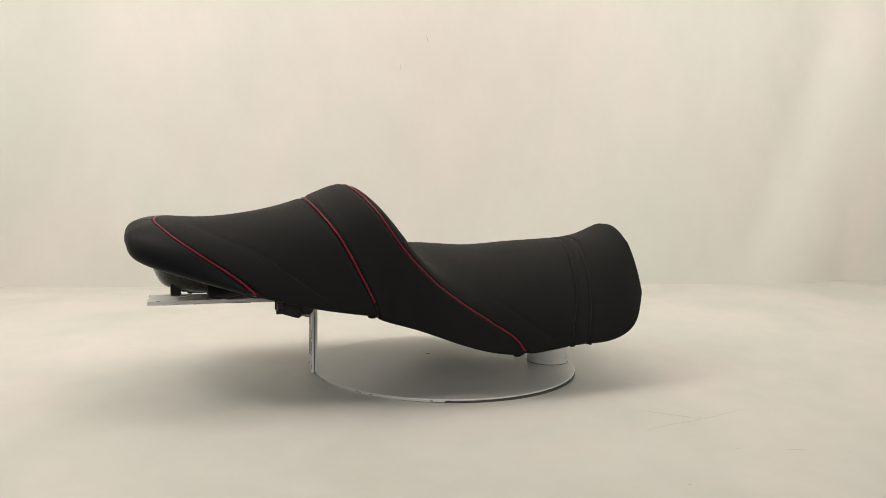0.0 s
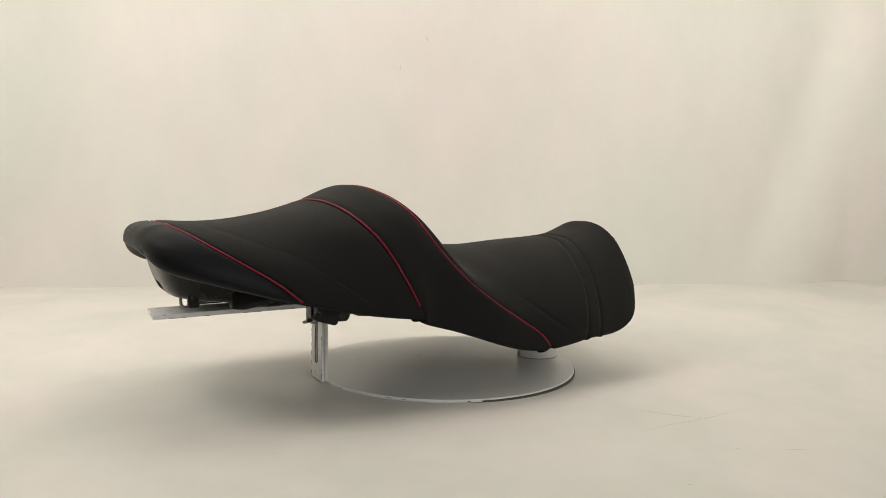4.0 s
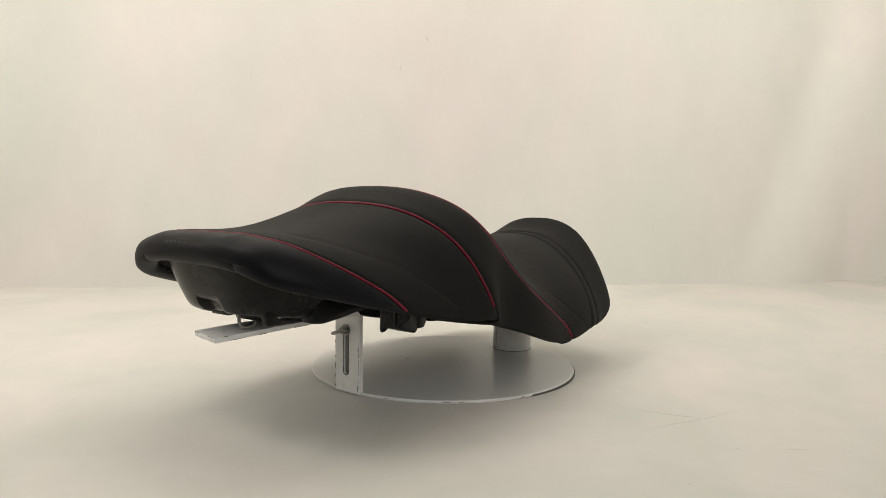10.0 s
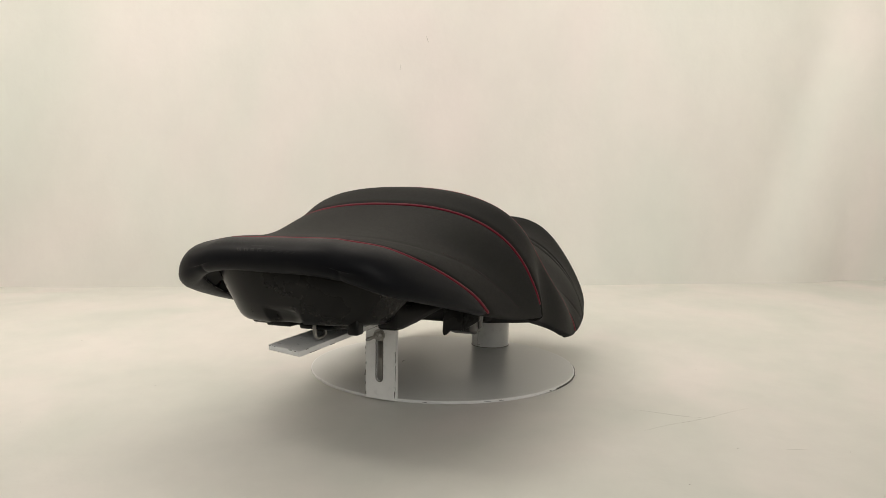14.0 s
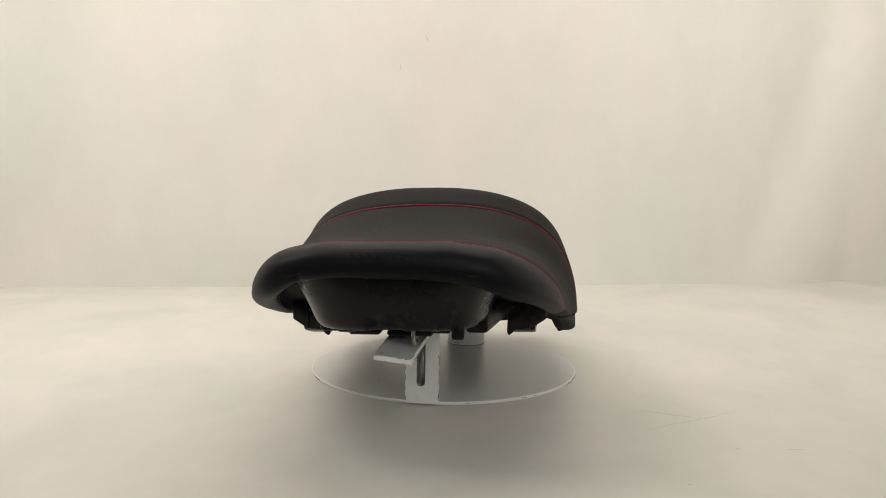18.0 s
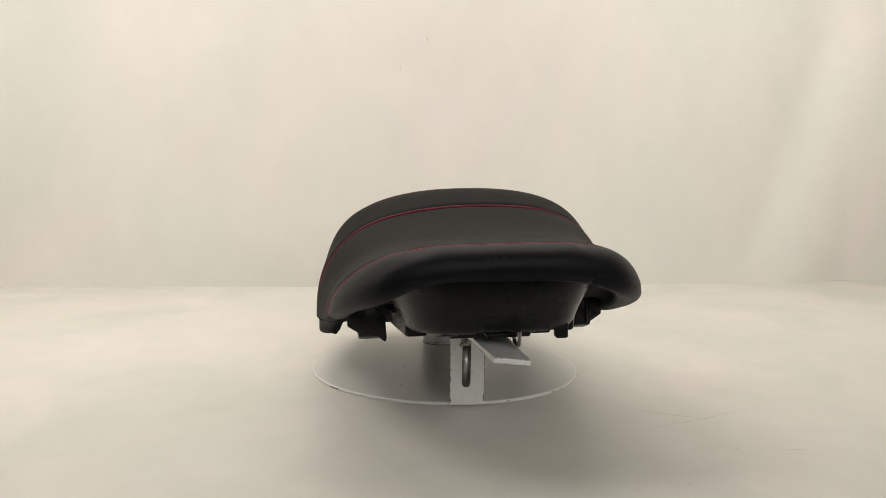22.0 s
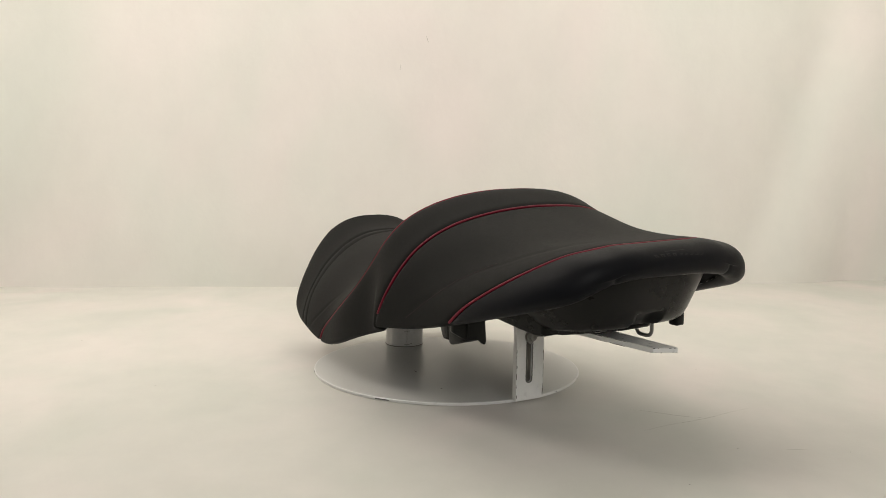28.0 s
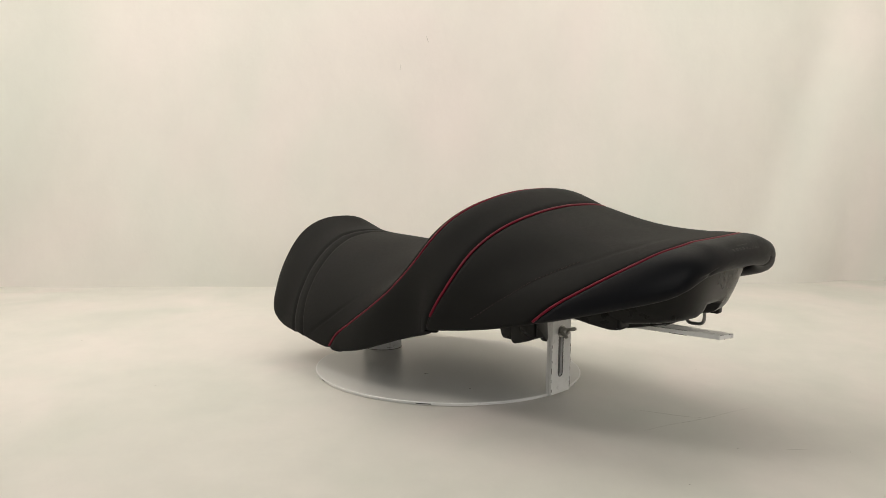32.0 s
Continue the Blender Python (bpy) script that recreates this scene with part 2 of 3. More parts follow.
# ---- the saddle's skin ----
# Sections along the saddle from its tail (0) to its nose (1): crown height, hem height, half width,
# two roundness powers, and how far the hem runs ahead of the crown.
KNOTS = np.array([0.0, 0.05, 0.11, 0.18, 0.25, 0.33, 0.37, 0.41, 0.45, 0.49, 0.53, 0.57, 0.65, 0.73, 0.81, 0.88, 0.94, 1.0])
CROWN = [0.1865, 0.1991, 0.2049, 0.2044, 0.2089, 0.2225, 0.2338, 0.2461, 0.2386, 0.1911, 0.1705, 0.1684, 0.1651, 0.1692, 0.1732, 0.1799, 0.19, 0.1943]
HEM = [0.1879, 0.1709, 0.1542, 0.1285, 0.1018, 0.0933, 0.0891, 0.083, 0.0758, 0.0628, 0.0508, 0.0436, 0.0440, 0.0502, 0.0526, 0.0697, 0.0932, 0.1099]
HALF = [0.0767, 0.107, 0.1327, 0.1556, 0.1642, 0.1759, 0.1706, 0.1651, 0.1645, 0.1737, 0.1746, 0.1702, 0.1658, 0.1592, 0.1479, 0.1369, 0.1209, 0.1096]
POW_Y = [0.3583, 0.3948, 0.4396, 0.4867, 0.5425, 0.6126, 0.7091, 0.8019, 0.8762, 0.9047, 0.8995, 0.8759, 0.8468, 0.8227, 0.8076, 0.7947, 0.7742, 0.7431]
POW_Z = [1.7926, 1.6509, 1.5054, 1.3436, 1.1206, 0.8336, 0.6019, 0.4779, 0.5014, 0.5718, 0.6673, 0.7849, 0.9201, 1.0699, 1.2322, 1.4018, 1.5711, 1.7365]
SWEEP = [0.0062, 0.0074, 0.0182, 0.0467, 0.0939, 0.0984, 0.0757, 0.0548, 0.0494, 0.0565, 0.0634, 0.0649, 0.0574, 0.0463, 0.0326, 0.0174, 0.0059, 0.0037]
X0, X1 = -0.4133, 0.2289
ROLL, OFFSET = -0.0300, 0.0041
NU, NV = 680, 301


def spline(values, at):
    """A natural cubic through the knots."""
    y, n, h = np.array(values), len(KNOTS), np.diff(KNOTS)
    a, b = np.eye(n), np.zeros(n)
    for i in range(1, n - 1):
        a[i, i - 1:i + 2] = h[i - 1], 2 * (h[i - 1] + h[i]), h[i]
        b[i] = 6 * ((y[i + 1] - y[i]) / h[i] - (y[i] - y[i - 1]) / h[i - 1])
    m = np.linalg.solve(a, b)
    i = np.clip(np.searchsorted(KNOTS, at) - 1, 0, n - 2)
    d, e, k = at - KNOTS[i], KNOTS[i + 1] - at, h[i]
    return m[i] * e**3 / (6 * k) + m[i + 1] * d**3 / (6 * k) + (y[i] / k - m[i] * k / 6) * e + (y[i + 1] / k - m[i + 1] * k / 6) * d


def along(u):
    """Where a section stands: the ends close in a round."""
    e = 0.16
    run = lambda q: np.where(q < e, q * q / (2 * e), q - e / 2)
    return X0 + (X1 - X0) * np.where(u < 0.5, run(u), (1 - e) - run(1 - u)) / (1 - e)


# Seams as sections over the way from the crown (0) to the hem (1).
TAIL_PIPE = ((0, .2, .35, .5, .6, .7, .8, .9, 1), (.112, .114, .118, .124, .132, .145, .166, .189, .202))
BAND_PIPE = ((0, .2, .3, .4, .5, .6, .7, .8, .9, 1), (.360, .358, .356, .353, .348, .341, .330, .322, .322, .332))
BACK_PIPE = ((0, .3, .45, .58, .66, .71, .75, .8, .9, 1), (.430, .428, .430, .434, .446, .470, .498, .533, .594, .616))
NOSE_SEAM = ((0, .2, .4, .6, .75, .87, 1), (.828, .820, .803, .780, .755, .729, .704))
TIP_SEAM = ((0, .2, .4, .6, .77, .9, 1), (.848, .843, .828, .810, .786, .763, .746))


def seam(curve, v):
    q = np.abs(2 * np.asarray(v) - 1)
    fine = np.linspace(0, 1, 201)
    s = np.interp(fine, *curve)
    k = np.exp(-np.linspace(-2, 2, 25) ** 2)
    s = np.convolve(np.pad(s, 12, mode="reflect", reflect_type="odd"), k / k.sum(), mode="valid")
    run = np.interp(q, fine, s)
    if curve is BAND_PIPE:
        # this seam lies a little nearer the nose down one flank
        run = run + 0.0040 * (np.asarray(v) > 0.5) * np.exp(-((q - 0.76) / 0.16) ** 2)
    return run


def skin():
    u = np.linspace(0, 1, NU)
    a = np.concatenate([[0], np.geomspace(1e-5, 0.03, 40), np.linspace(0.03, math.pi / 2, 90)[1:]])
    a = np.concatenate([a, math.pi - a[::-1][1:]])
    c, s = np.cos(a), np.abs(np.sin(a))
    s[0] = s[-1] = 0
    top, hem, half, sweep = (spline(k, u)[:, None] for k in (CROWN, HEM, HALF, SWEEP))
    py, pz = np.clip(spline(POW_Y, u), 0.3, 2.5)[:, None], np.clip(spline(POW_Z, u), 0.35, 1.8)[:, None]
    raw = np.stack([along(u)[:, None] + sweep * (1 - s**1.5), half * np.sign(c) * np.abs(c) ** py, hem + (top - hem) * s**pz], -1)
    v = np.linspace(0, 1, NV)
    out = np.empty((NU, NV, 3))
    for i in range(NU):
        d = np.r_[0, np.cumsum(np.linalg.norm(np.diff(raw[i], axis=0), axis=1))]
        for k in range(3):
            out[i, :, k] = np.interp(v * d[-1], d, raw[i, :, k])
    return u, v, out


def normals(p):
    n = np.cross(np.gradient(p, axis=0), np.gradient(p, axis=1))
    n /= np.maximum(np.linalg.norm(n, axis=-1, keepdims=True), 1e-9)
    return n * np.sign(n[NU // 2, NV // 2, 2])


US, VS, SKIN = skin()
# even out the run of the hem below the backrest
k = np.exp(-np.linspace(-2.2, 2.2, 71) ** 2)
soft = np.stack([np.stack([np.convolve(np.pad(SKIN[:, j, c], 35, mode="reflect", reflect_type="odd"), k / k.sum(), mode="valid") for j in range(NV)], 1) for c in range(3)], -1)
share = np.clip((np.abs(2 * VS - 1) - 0.5) / 0.30, 0, 1)[None] * np.clip((US - 0.03) / 0.05, 0, 1)[:, None] * np.clip((0.60 - US) / 0.08, 0, 1)[:, None]
SKIN = SKIN + share[..., None] * (soft - SKIN)
SKIN_N = normals(SKIN)


def ease(x, a, b):
    """0 up to a, 1 from b on."""
    f = np.clip((x - a) / (b - a), 0, 1)
    return f * f * (3 - 2 * f)


# the tail's corners are full and round; one shoulder of the backrest sits a little lower than the other
way = np.abs(2 * VS - 1)
full = (ease(US, 0.015, 0.07) * ease(-US, -0.30, -0.17))[:, None] * (ease(way, 0.45, 0.85) * (1 - 0.25 * ease(way, 0.9, 1.0)))[None]
low = (ease(US, 0.12, 0.24) * ease(-US, -0.45, -0.36))[:, None] * (ease(VS, 0.08, 0.22) * ease(-VS, -0.50, -0.34))[None]
nose = ease(US, 0.80, 0.93)[:, None] * ease(way, 0.05, 0.5)[None]
SKIN = SKIN + SKIN_N * (0.0038 * full - 0.0026 * low + 0.0020 * nose)[..., None]
SKIN[..., 2] -= 0.0065 * ease(-US, -0.12, 0.0)[:, None] * ease(way, 0.35, 1.0)[None]
SKIN_N = normals(SKIN)
# the cover's edge runs evenly from the flanks round the tail's tip
rim_u = 0.30 * np.linspace(1, 0, 150) ** 1.15
rim_i = np.concatenate([rim_u, np.zeros(60), rim_u[::-1]]) * (NU - 1)
rim_j = np.concatenate([np.zeros(150), np.linspace(0, NV - 1, 62)[1:-1], np.full(150, NV - 1)])
edge = SKIN[np.rint(rim_i).astype(int), np.rint(rim_j).astype(int)]
gone = np.r_[0, np.cumsum(np.linalg.norm(np.diff(edge, axis=0), axis=1))]
even = np.linspace(0, gone[-1], 400)
line = np.stack([np.interp(even, gone, edge[:, c]) for c in range(3)], -1)
k = np.exp(-np.linspace(-2, 2, 57) ** 2)
bent = np.stack([np.convolve(np.pad(line[:, c], 28, mode="reflect", reflect_type="odd"), k / k.sum(), mode="valid") for c in range(3)], -1)
shift = (bent - line) * (0.25, 0.25, 1.0) * np.clip(np.minimum(np.arange(400), 399 - np.arange(400)) / 60, 0, 1)[:, None]
near = int(0.30 * NU)
for i in range(near):
    d2 = ((SKIN[i][:, None] - line[None]) ** 2).sum(-1)
    w = np.exp(-(d2 - d2.min(axis=1, keepdims=True)) / 0.006 ** 2)
    SKIN[i] += (w @ shift) / w.sum(axis=1, keepdims=True) * np.exp(-d2.min(axis=1) / 0.030 ** 2)[:, None]
SKIN_N = normals(SKIN)
# the padding is drawn in along its seams
step = 0.68
for curve, deep, wide in ((TAIL_PIPE, 0.0027, 0.0033), (BAND_PIPE, 0.0031, 0.0034), (BACK_PIPE, 0.0028, 0.0036), (NOSE_SEAM, 0.0027, 0.0026), (TIP_SEAM, 0.0027, 0.0026)):
    gap = (US[:, None] - seam(curve, VS)[None]) * step
    SKIN = SKIN - SKIN_N * (deep * np.exp(-(gap / wide) ** 2))[..., None]
# creases that fade out: the passenger's flank and the rider's flank
for (qs, us), deep, wide in ((((.15, .30, .45, .58, .66, .8, .95), (.168, .170, .176, .201, .226, .242, .264)), 0.0006, 0.0045), (((.66, .77, .83, .91, .98), (.578, .614, .632, .662, .688)), 0.0012, 0.0030)):
    q = np.abs(2 * VS - 1)
    fade = np.clip((q - qs[0]) / 0.12, 0, 1) * np.clip((qs[-1] + 0.02 - q) / 0.08, 0, 1)
    gap = (US[:, None] - np.interp(q, qs, us)[None]) * step
    SKIN = SKIN - SKIN_N * (deep * fade[None] * np.exp(-(gap / wide) ** 2))[..., None]
SKIN_N = normals(SKIN)


def on_skin(u, v, lift=0.0):
    """Points of the skin at sections u and ways v."""
    i = np.clip(np.asarray(u, float) * (NU - 1), 0, NU - 1.001)
    j = np.clip(np.asarray(v, float) * (NV - 1), 0, NV - 1.001)
    a, b = i.astype(int), j.astype(int)
    f, g = (i - a)[..., None], (j - b)[..., None]
    pick = lambda t: (t[a, b] * (1 - f) + t[a + 1, b] * f) * (1 - g) + (t[a, b + 1] * (1 - f) + t[a + 1, b + 1] * f) * g
    return pick(SKIN) + lift * pick(SKIN_N)


def unit(a):
    return a / np.maximum(np.linalg.norm(a, axis=-1, keepdims=True), 1e-9)


def roll(p, down, out, r, deep):
    """From an edge down and round inwards in a half round: one row of points for each edge point."""
    a = np.linspace(0, math.pi, 11)[1:][None, :, None]
    return p[:, None] + r[:, None, None] * down[:, None] * np.sin(a) - deep[:, None, None] * out[:, None] * (1 - np.cos(a))


def smoothed(rows, wide):
    """Rows of vectors, evened out along their run."""
    k = np.exp(-np.linspace(-2, 2, 2 * wide + 1) ** 2)
    return np.stack([np.convolve(np.pad(rows[:, c], wide, mode="edge"), k / k.sum(), mode="valid") for c in range(rows.shape[1])], -1)


RIM_U = 0.30


def rim_run():
    """The cover's lower edge from one flank round the tail's tip to the other: sections, ways, and the rolled rows."""
    n, m = 150, 60
    us = RIM_U * np.linspace(1, 0, n) ** 1.15
    u = np.concatenate([us, np.zeros(m), us[::-1]])
    v = np.concatenate([np.full(n, 0.009), np.linspace(0.009, 0.991, m + 2)[1:-1], np.full(n, 0.991)])
    p = on_skin(u, v)
    run = smoothed(np.gradient(p, axis=0), 9)
    out = unit(np.stack([run[:, 1], -run[:, 0], 0 * u], -1))
    out = out * np.sign(out[len(u) // 2, 0]) * -1
    inner = on_skin(np.clip(u + 0.004 * (u < 0.004), 0, 1), np.where(u < 0.004, v, v + 0.012 * np.sign(0.5 - v)))
    w = ease(-u, -0.16, -0.07)[:, None]
    down = unit((1 - w) * unit(p - inner) + w * np.array([0, 0, -1.0]))
    flank = unit(on_skin(u, v, 1.0) - p)
    out = unit((1 - w) * flank + w * out)
    down, out = unit(smoothed(down, 18)), unit(smoothed(out, 18))
    # the roll is thickest at the tip's middle and thinner at its corners
    r = np.interp(u, (0, 0.03, 0.08, 0.13, 0.19, 0.27), (0.0100, 0.0118, 0.0128, 0.0096, 0.0055, 0.0036))
    r = r + 0.0045 * (1 - ease(np.abs(2 * v - 1), 0.30, 0.98)) - 0.0036 * (1 - ease(v, 0.16, 0.40)) * (1 - ease(u, 0.01, 0.06))
    deep = np.interp(u, (0, 0.05, 0.12, 0.19, 0.27), (0.0105, 0.0125, 0.0135, 0.0110, 0.0065))
    r, deep = smoothed(r[:, None], 16)[:, 0], smoothed(deep[:, None], 16)[:, 0]
    rows = roll(p, down, out, r, deep)
    # the turn under runs on evenly round the corners
    share = ease(-u, -0.24, -0.16)[:, None]
    for j in range(rows.shape[1]):
        turned = rows[:, j] - p
        rows[:, j] = p + turned + share * (smoothed(turned, 34) - turned)
    return u, v, rows, n


RIM, RIM_V, RIM_ROWS, RIM_N = rim_run()


def hem_roll(u, side):
    """The cover's hem, rolled inwards: rows of points from the flank to the inner edge."""
    u = np.asarray(u, float)
    v = np.full_like(u, 0.009 if side == 0 else 0.991)
    away = -0.012 if side == 0 else 0.012
    p = on_skin(u, v)
    down, out = unit(p - on_skin(u, v - away)), unit(on_skin(u, v, 1.0) - p)
    r = np.interp(u, (0.25, 0.9, 1), (0.0036, 0.0036, 0.002))
    deep = np.interp(u, (0.25, 0.6, 0.9, 1), (0.006, 0.009, 0.005, 0.002))
    plain = roll(p, down, out, r, deep)
    # near the tail the hem follows the rim's own run
    half = slice(0, RIM_N) if side == 0 else slice(len(RIM) - RIM_N, len(RIM))
    order = np.argsort(RIM[half])
    at, rows = RIM[half][order], RIM_ROWS[half][order]
    tail = np.stack([np.stack([np.interp(u, at, rows[:, j, c]) for c in range(3)], -1) for j in range(rows.shape[1])], 1)
    f = ease(u, 0.24, 0.29)[:, None, None]
    return plain * f + tail * (1 - f)


def saddle():
    seat = tagged(new("motorcycle_seat"), "black padded motorcycle saddle with red piping, resting on the turntable stand", "motorcycle seat")
    v = np.linspace(0.009, 0.991, 161)
    edges = [np.zeros_like(v)] + [seam(c, v) for c in (TAIL_PIPE, BAND_PIPE, BACK_PIPE, NOSE_SEAM, TIP_SEAM)] + [np.ones_like(v)]
    panels = (
        ("tail_panel", LEATHER, 36, "smooth black tail panel"),
        ("passenger_panel", VINYL, 60, "matt charcoal passenger panel"),
        ("backrest_band", VINYL, 30, "charcoal band round the backrest"),
        ("rider_panel", VINYL, 80, "matt charcoal rider panel"),
        ("seam_strip", VINYL, 10, "narrow stitched strip"),
        ("nose_panel", VINYL, 44, "smooth black nose panel"),
    )
    def under(u0, u1, n, t):
        uu = np.linspace(u0, u1, n)
        left, right = hem_roll(uu, 1)[:, -1], hem_roll(uu, 0)[:, -1]
        mid = np.interp(uu, (0, .02, .05, .08, .15, .22, .3, .41, .5, .57, .73, .85, 1), (.1855, .1765, .1705, .168, .158, .130, .109, .097, .080, .064, .066, .077, .108))
        f = ((t + 1) / 2)[None, :, None]
        p = left[:, None] * (1 - f) + right[:, None] * f
        power = np.interp(uu, (0, 0.06, 0.1), (4, 6, 22))[:, None]
        p[..., 2] += (mid - (left[:, 2] + right[:, 2]) / 2)[:, None] * (1 - np.abs(t)[None] ** power)
        way = np.linspace(0, 1, 101)
        for i in range(n):
            top = on_skin(np.full(101, uu[i]), way)
            order = np.argsort(top[:, 1])
            roof = np.interp(p[i, :, 1], top[order, 1], top[order, 2])
            p[i, 1:-1, 2] = np.minimum(p[i, 1:-1, 2], np.maximum(roof[1:-1] - 0.007, min(left[i, 2], right[i, 2])))
        p[..., 0] += (on_skin(uu, np.full_like(uu, 0.5))[:, 0] - left[:, 0])[:, None] * np.interp(uu, (0, 0.05, 0.15), (1.0, 0.97, 0.8))[:, None] * (1 - t[None] ** 2)
        return p

    for k, (name, mat, n, label) in enumerate(panels):
        f = np.linspace(0, 1, n)[:, None]
        f = f - 0.11 * np.sin(2 * math.pi * f)
        uu = edges[k][None] * (1 - f) + edges[k + 1][None] * f
        rows = on_skin(uu, np.broadcast_to(v, uu.shape))
        rows = np.concatenate([hem_roll(uu[:, 0], 0)[:, ::-1], rows, hem_roll(uu[:, -1], 1)], axis=1)
        bm = grid_mesh(rows, flip=True)
        if k == 0:
            # the tail rolls on round its tip
            tip = RIM_ROWS[RIM_N - 1:len(RIM) - RIM_N + 1]
            edge = on_skin(np.zeros(len(tip)), np.linspace(0.009, 0.991, len(tip)))
            tip = np.concatenate([edge[None], tip.transpose(1, 0, 2)])
            bm = joined(bm, grid_mesh(tip))
            bmesh.ops.remove_doubles(bm, verts=bm.verts, dist=2e-5)
            bmesh.ops.recalc_face_normals(bm, faces=bm.faces)
            # dark lining inside the rolled lip
            near = np.abs(np.arange(len(RIM)) - len(RIM) / 2) < RIM_N * 0.72
            rim = RIM_ROWS[near][:, -1]
            f = np.linspace(0, 1, 9)[:, None, None]
            spine = np.stack([np.clip(rim[:, 0] + 0.01, -0.365, 0), 0 * rim[:, 0], 0 * rim[:, 0] + 0.176], -1)
            lining = rim[None] * (1 - f) + spine[None] * f
            lining[..., 2] = rim[None, :, 2] + (spine[None, :, 2] - rim[None, :, 2]) * (1 - (1 - f[..., 0]) ** 4)
            part("tail_lining", grid_mesh(lining), BASE, seat, "black lining inside the rolled tail lip")
        part(name, bm, mat, seat, label)
    # red cords in the seams
    for curve, label, end in ((TAIL_PIPE, "red piping round the tail", 0.006), (BAND_PIPE, "red piping over the backrest", 0.034), (BACK_PIPE, "red piping below the backrest", 0.012)):
        w = np.linspace(end, 1 - end, 260)
        part("piping", tube(on_skin(seam(curve, w), w, 0.0014), 0.0014), PIPING, seat, label)
    for ends in ((0.010, 0.034), (0.966, 0.990)):
        w = np.linspace(*ends, 14)
        part("seam", tube(on_skin(seam(BAND_PIPE, w), w, 0.0004), 0.0012, 6), SEAM, seat, "bare black seam below the piping")
    w = np.linspace(0.012, 0.988, 260)
    for curve in (NOSE_SEAM, TIP_SEAM):
        part("seam", tube(on_skin(seam(curve, w), w, -0.0003), 0.0008, 6), SEAM, seat)

    # rows of fine stitches on the passenger's flanks
    for side in (-1, 1):
        rows = []
        for k in range(34):
            q = 0.58 + 0.36 * k / 34
            ends = [0.5 + side * (q + d) / 2 for d in (0, 0.0050)]
            us = [float(np.interp(q + d, (.55, .6, .7, .8, .9, .96), (.208, .217, .233, .241, .254, .266))) for d in (0, 0.0050)]
            rows.append(tube(on_skin(us, ends, 0.0), 0.00046, 5))
        part("stitching", joined(*rows), THREAD, seat, "row of fine dark red stitches")

    # underside: a rolled lip below the tail, then the plastic base
    part("seat_base", grid_mesh(under(0.15, 1, 60, np.linspace(-1, 1, 61))), BASE, seat, "black plastic seat base")

    # tub below the tail
    coarse = SKIN[::6, 12:-12:4].reshape(-1, 3)
    a = np.linspace(0, 2 * math.pi, 216, endpoint=False)
    cx, cy = np.sign(np.cos(a)) * np.abs(np.cos(a)) ** 0.55, np.sign(np.sin(a)) * np.abs(np.sin(a)) ** 0.55
    rows = []
    for depth, grow in ((-0.05, 1.10), (0.0, 1.07), (0.10, 1.035), (0.2, 1.01), (0.32, 0.99), (0.5, 0.96), (0.66, 0.93), (0.68, 0.925), (0.74, 0.91), (0.82, 0.89), (0.90, 0.865), (0.95, 0.84), (0.985, 0.81), (1.0, 0.78), (1.0, 0.4), (1.0, 0.05)):
        x = -0.288 + 0.104 * cx * (grow if grow < 1 else 1 + 0.3 * (grow - 1))
        y = 0.002 + 0.112 * cy * grow * (1 - 0.095 * min(1, max(0, depth - 0.05) / 0.6)) * (1 + (0.15 - 0.03 * max(depth, 0)) * cx)
        if 0.75 < depth and grow > 0.75:
            # a notch at the lower edge towards the tail
            x = x + 0.010 * np.clip((0.017 - np.abs(y - 0.005)) / 0.002, 0, 1) * (cx < -0.3)
        low = 0.1205 - 0.0050 * np.clip((x + 0.375) / 0.055, 0, 1) + 0.26 * np.clip(x + 0.315, 0, 0.2)
        z = 0.180 + (low - 0.180) * depth
        # its top stays inside the padding
        gap = np.hypot(x[:, None] - coarse[None, :, 0], y[:, None] - coarse[None, :, 1])
        z = np.minimum(z, np.where(gap < 0.012, coarse[None, :, 2], 1.0).min(axis=1) - 0.006)
        rows.append(np.stack([x, y, z], -1))
    part("tub", grid_mesh(np.array(rows), closed_v=True), PLASTIC, seat, "moulded black plastic tub")
    # pads and pegs under the tub
    for x0, x1, y0, y1, z0, z1 in ((-.350, -.326, .016, .046, .1120, .124), (-.350, -.332, -.052, -.032, .1140, .124), (-.361, -.349, -.0665, -.0545, .1105, .126), (-.345, -.315, -.034, .010, .1100, .116)):
        part("pad", box(x0, x1, y0, y1, z0, z1, 0.0022), PLASTIC, seat)
    # a skirt at each rear corner of the tub runs down to a blunt foot
    for side in (-1, 1):
        bm = prism([(-0.3180, 0.1350), (-0.3175, 0.1105), (-0.3150, 0.1085), (-0.3040, 0.1075), (-0.2860, 0.1120), (-0.2620, 0.1195), (-0.2400, 0.1260), (-0.2400, 0.1350)], 0.022, 0.0030)
        for v in bm.verts:
            # wider apart towards the nose
            v.co.y = v.co.y + side * (0.0740 + 0.42 * max(0.0, v.co.x + 0.305))
        part("foot", bm, PLASTIC, seat)
    # a rail below the tub
    bm = prism([(-0.3600, 0.1190), (-0.3580, 0.1165), (-0.3100, 0.1055), (-0.2960, 0.1035), (-0.2930, 0.1060), (-0.2900, 0.1250), (-0.3600, 0.1250)], 0.018, 0.0022)
    bmesh.ops.translate(bm, verts=bm.verts, vec=(0, 0.0465, 0))
    part("rail", bm, PLASTIC, seat)
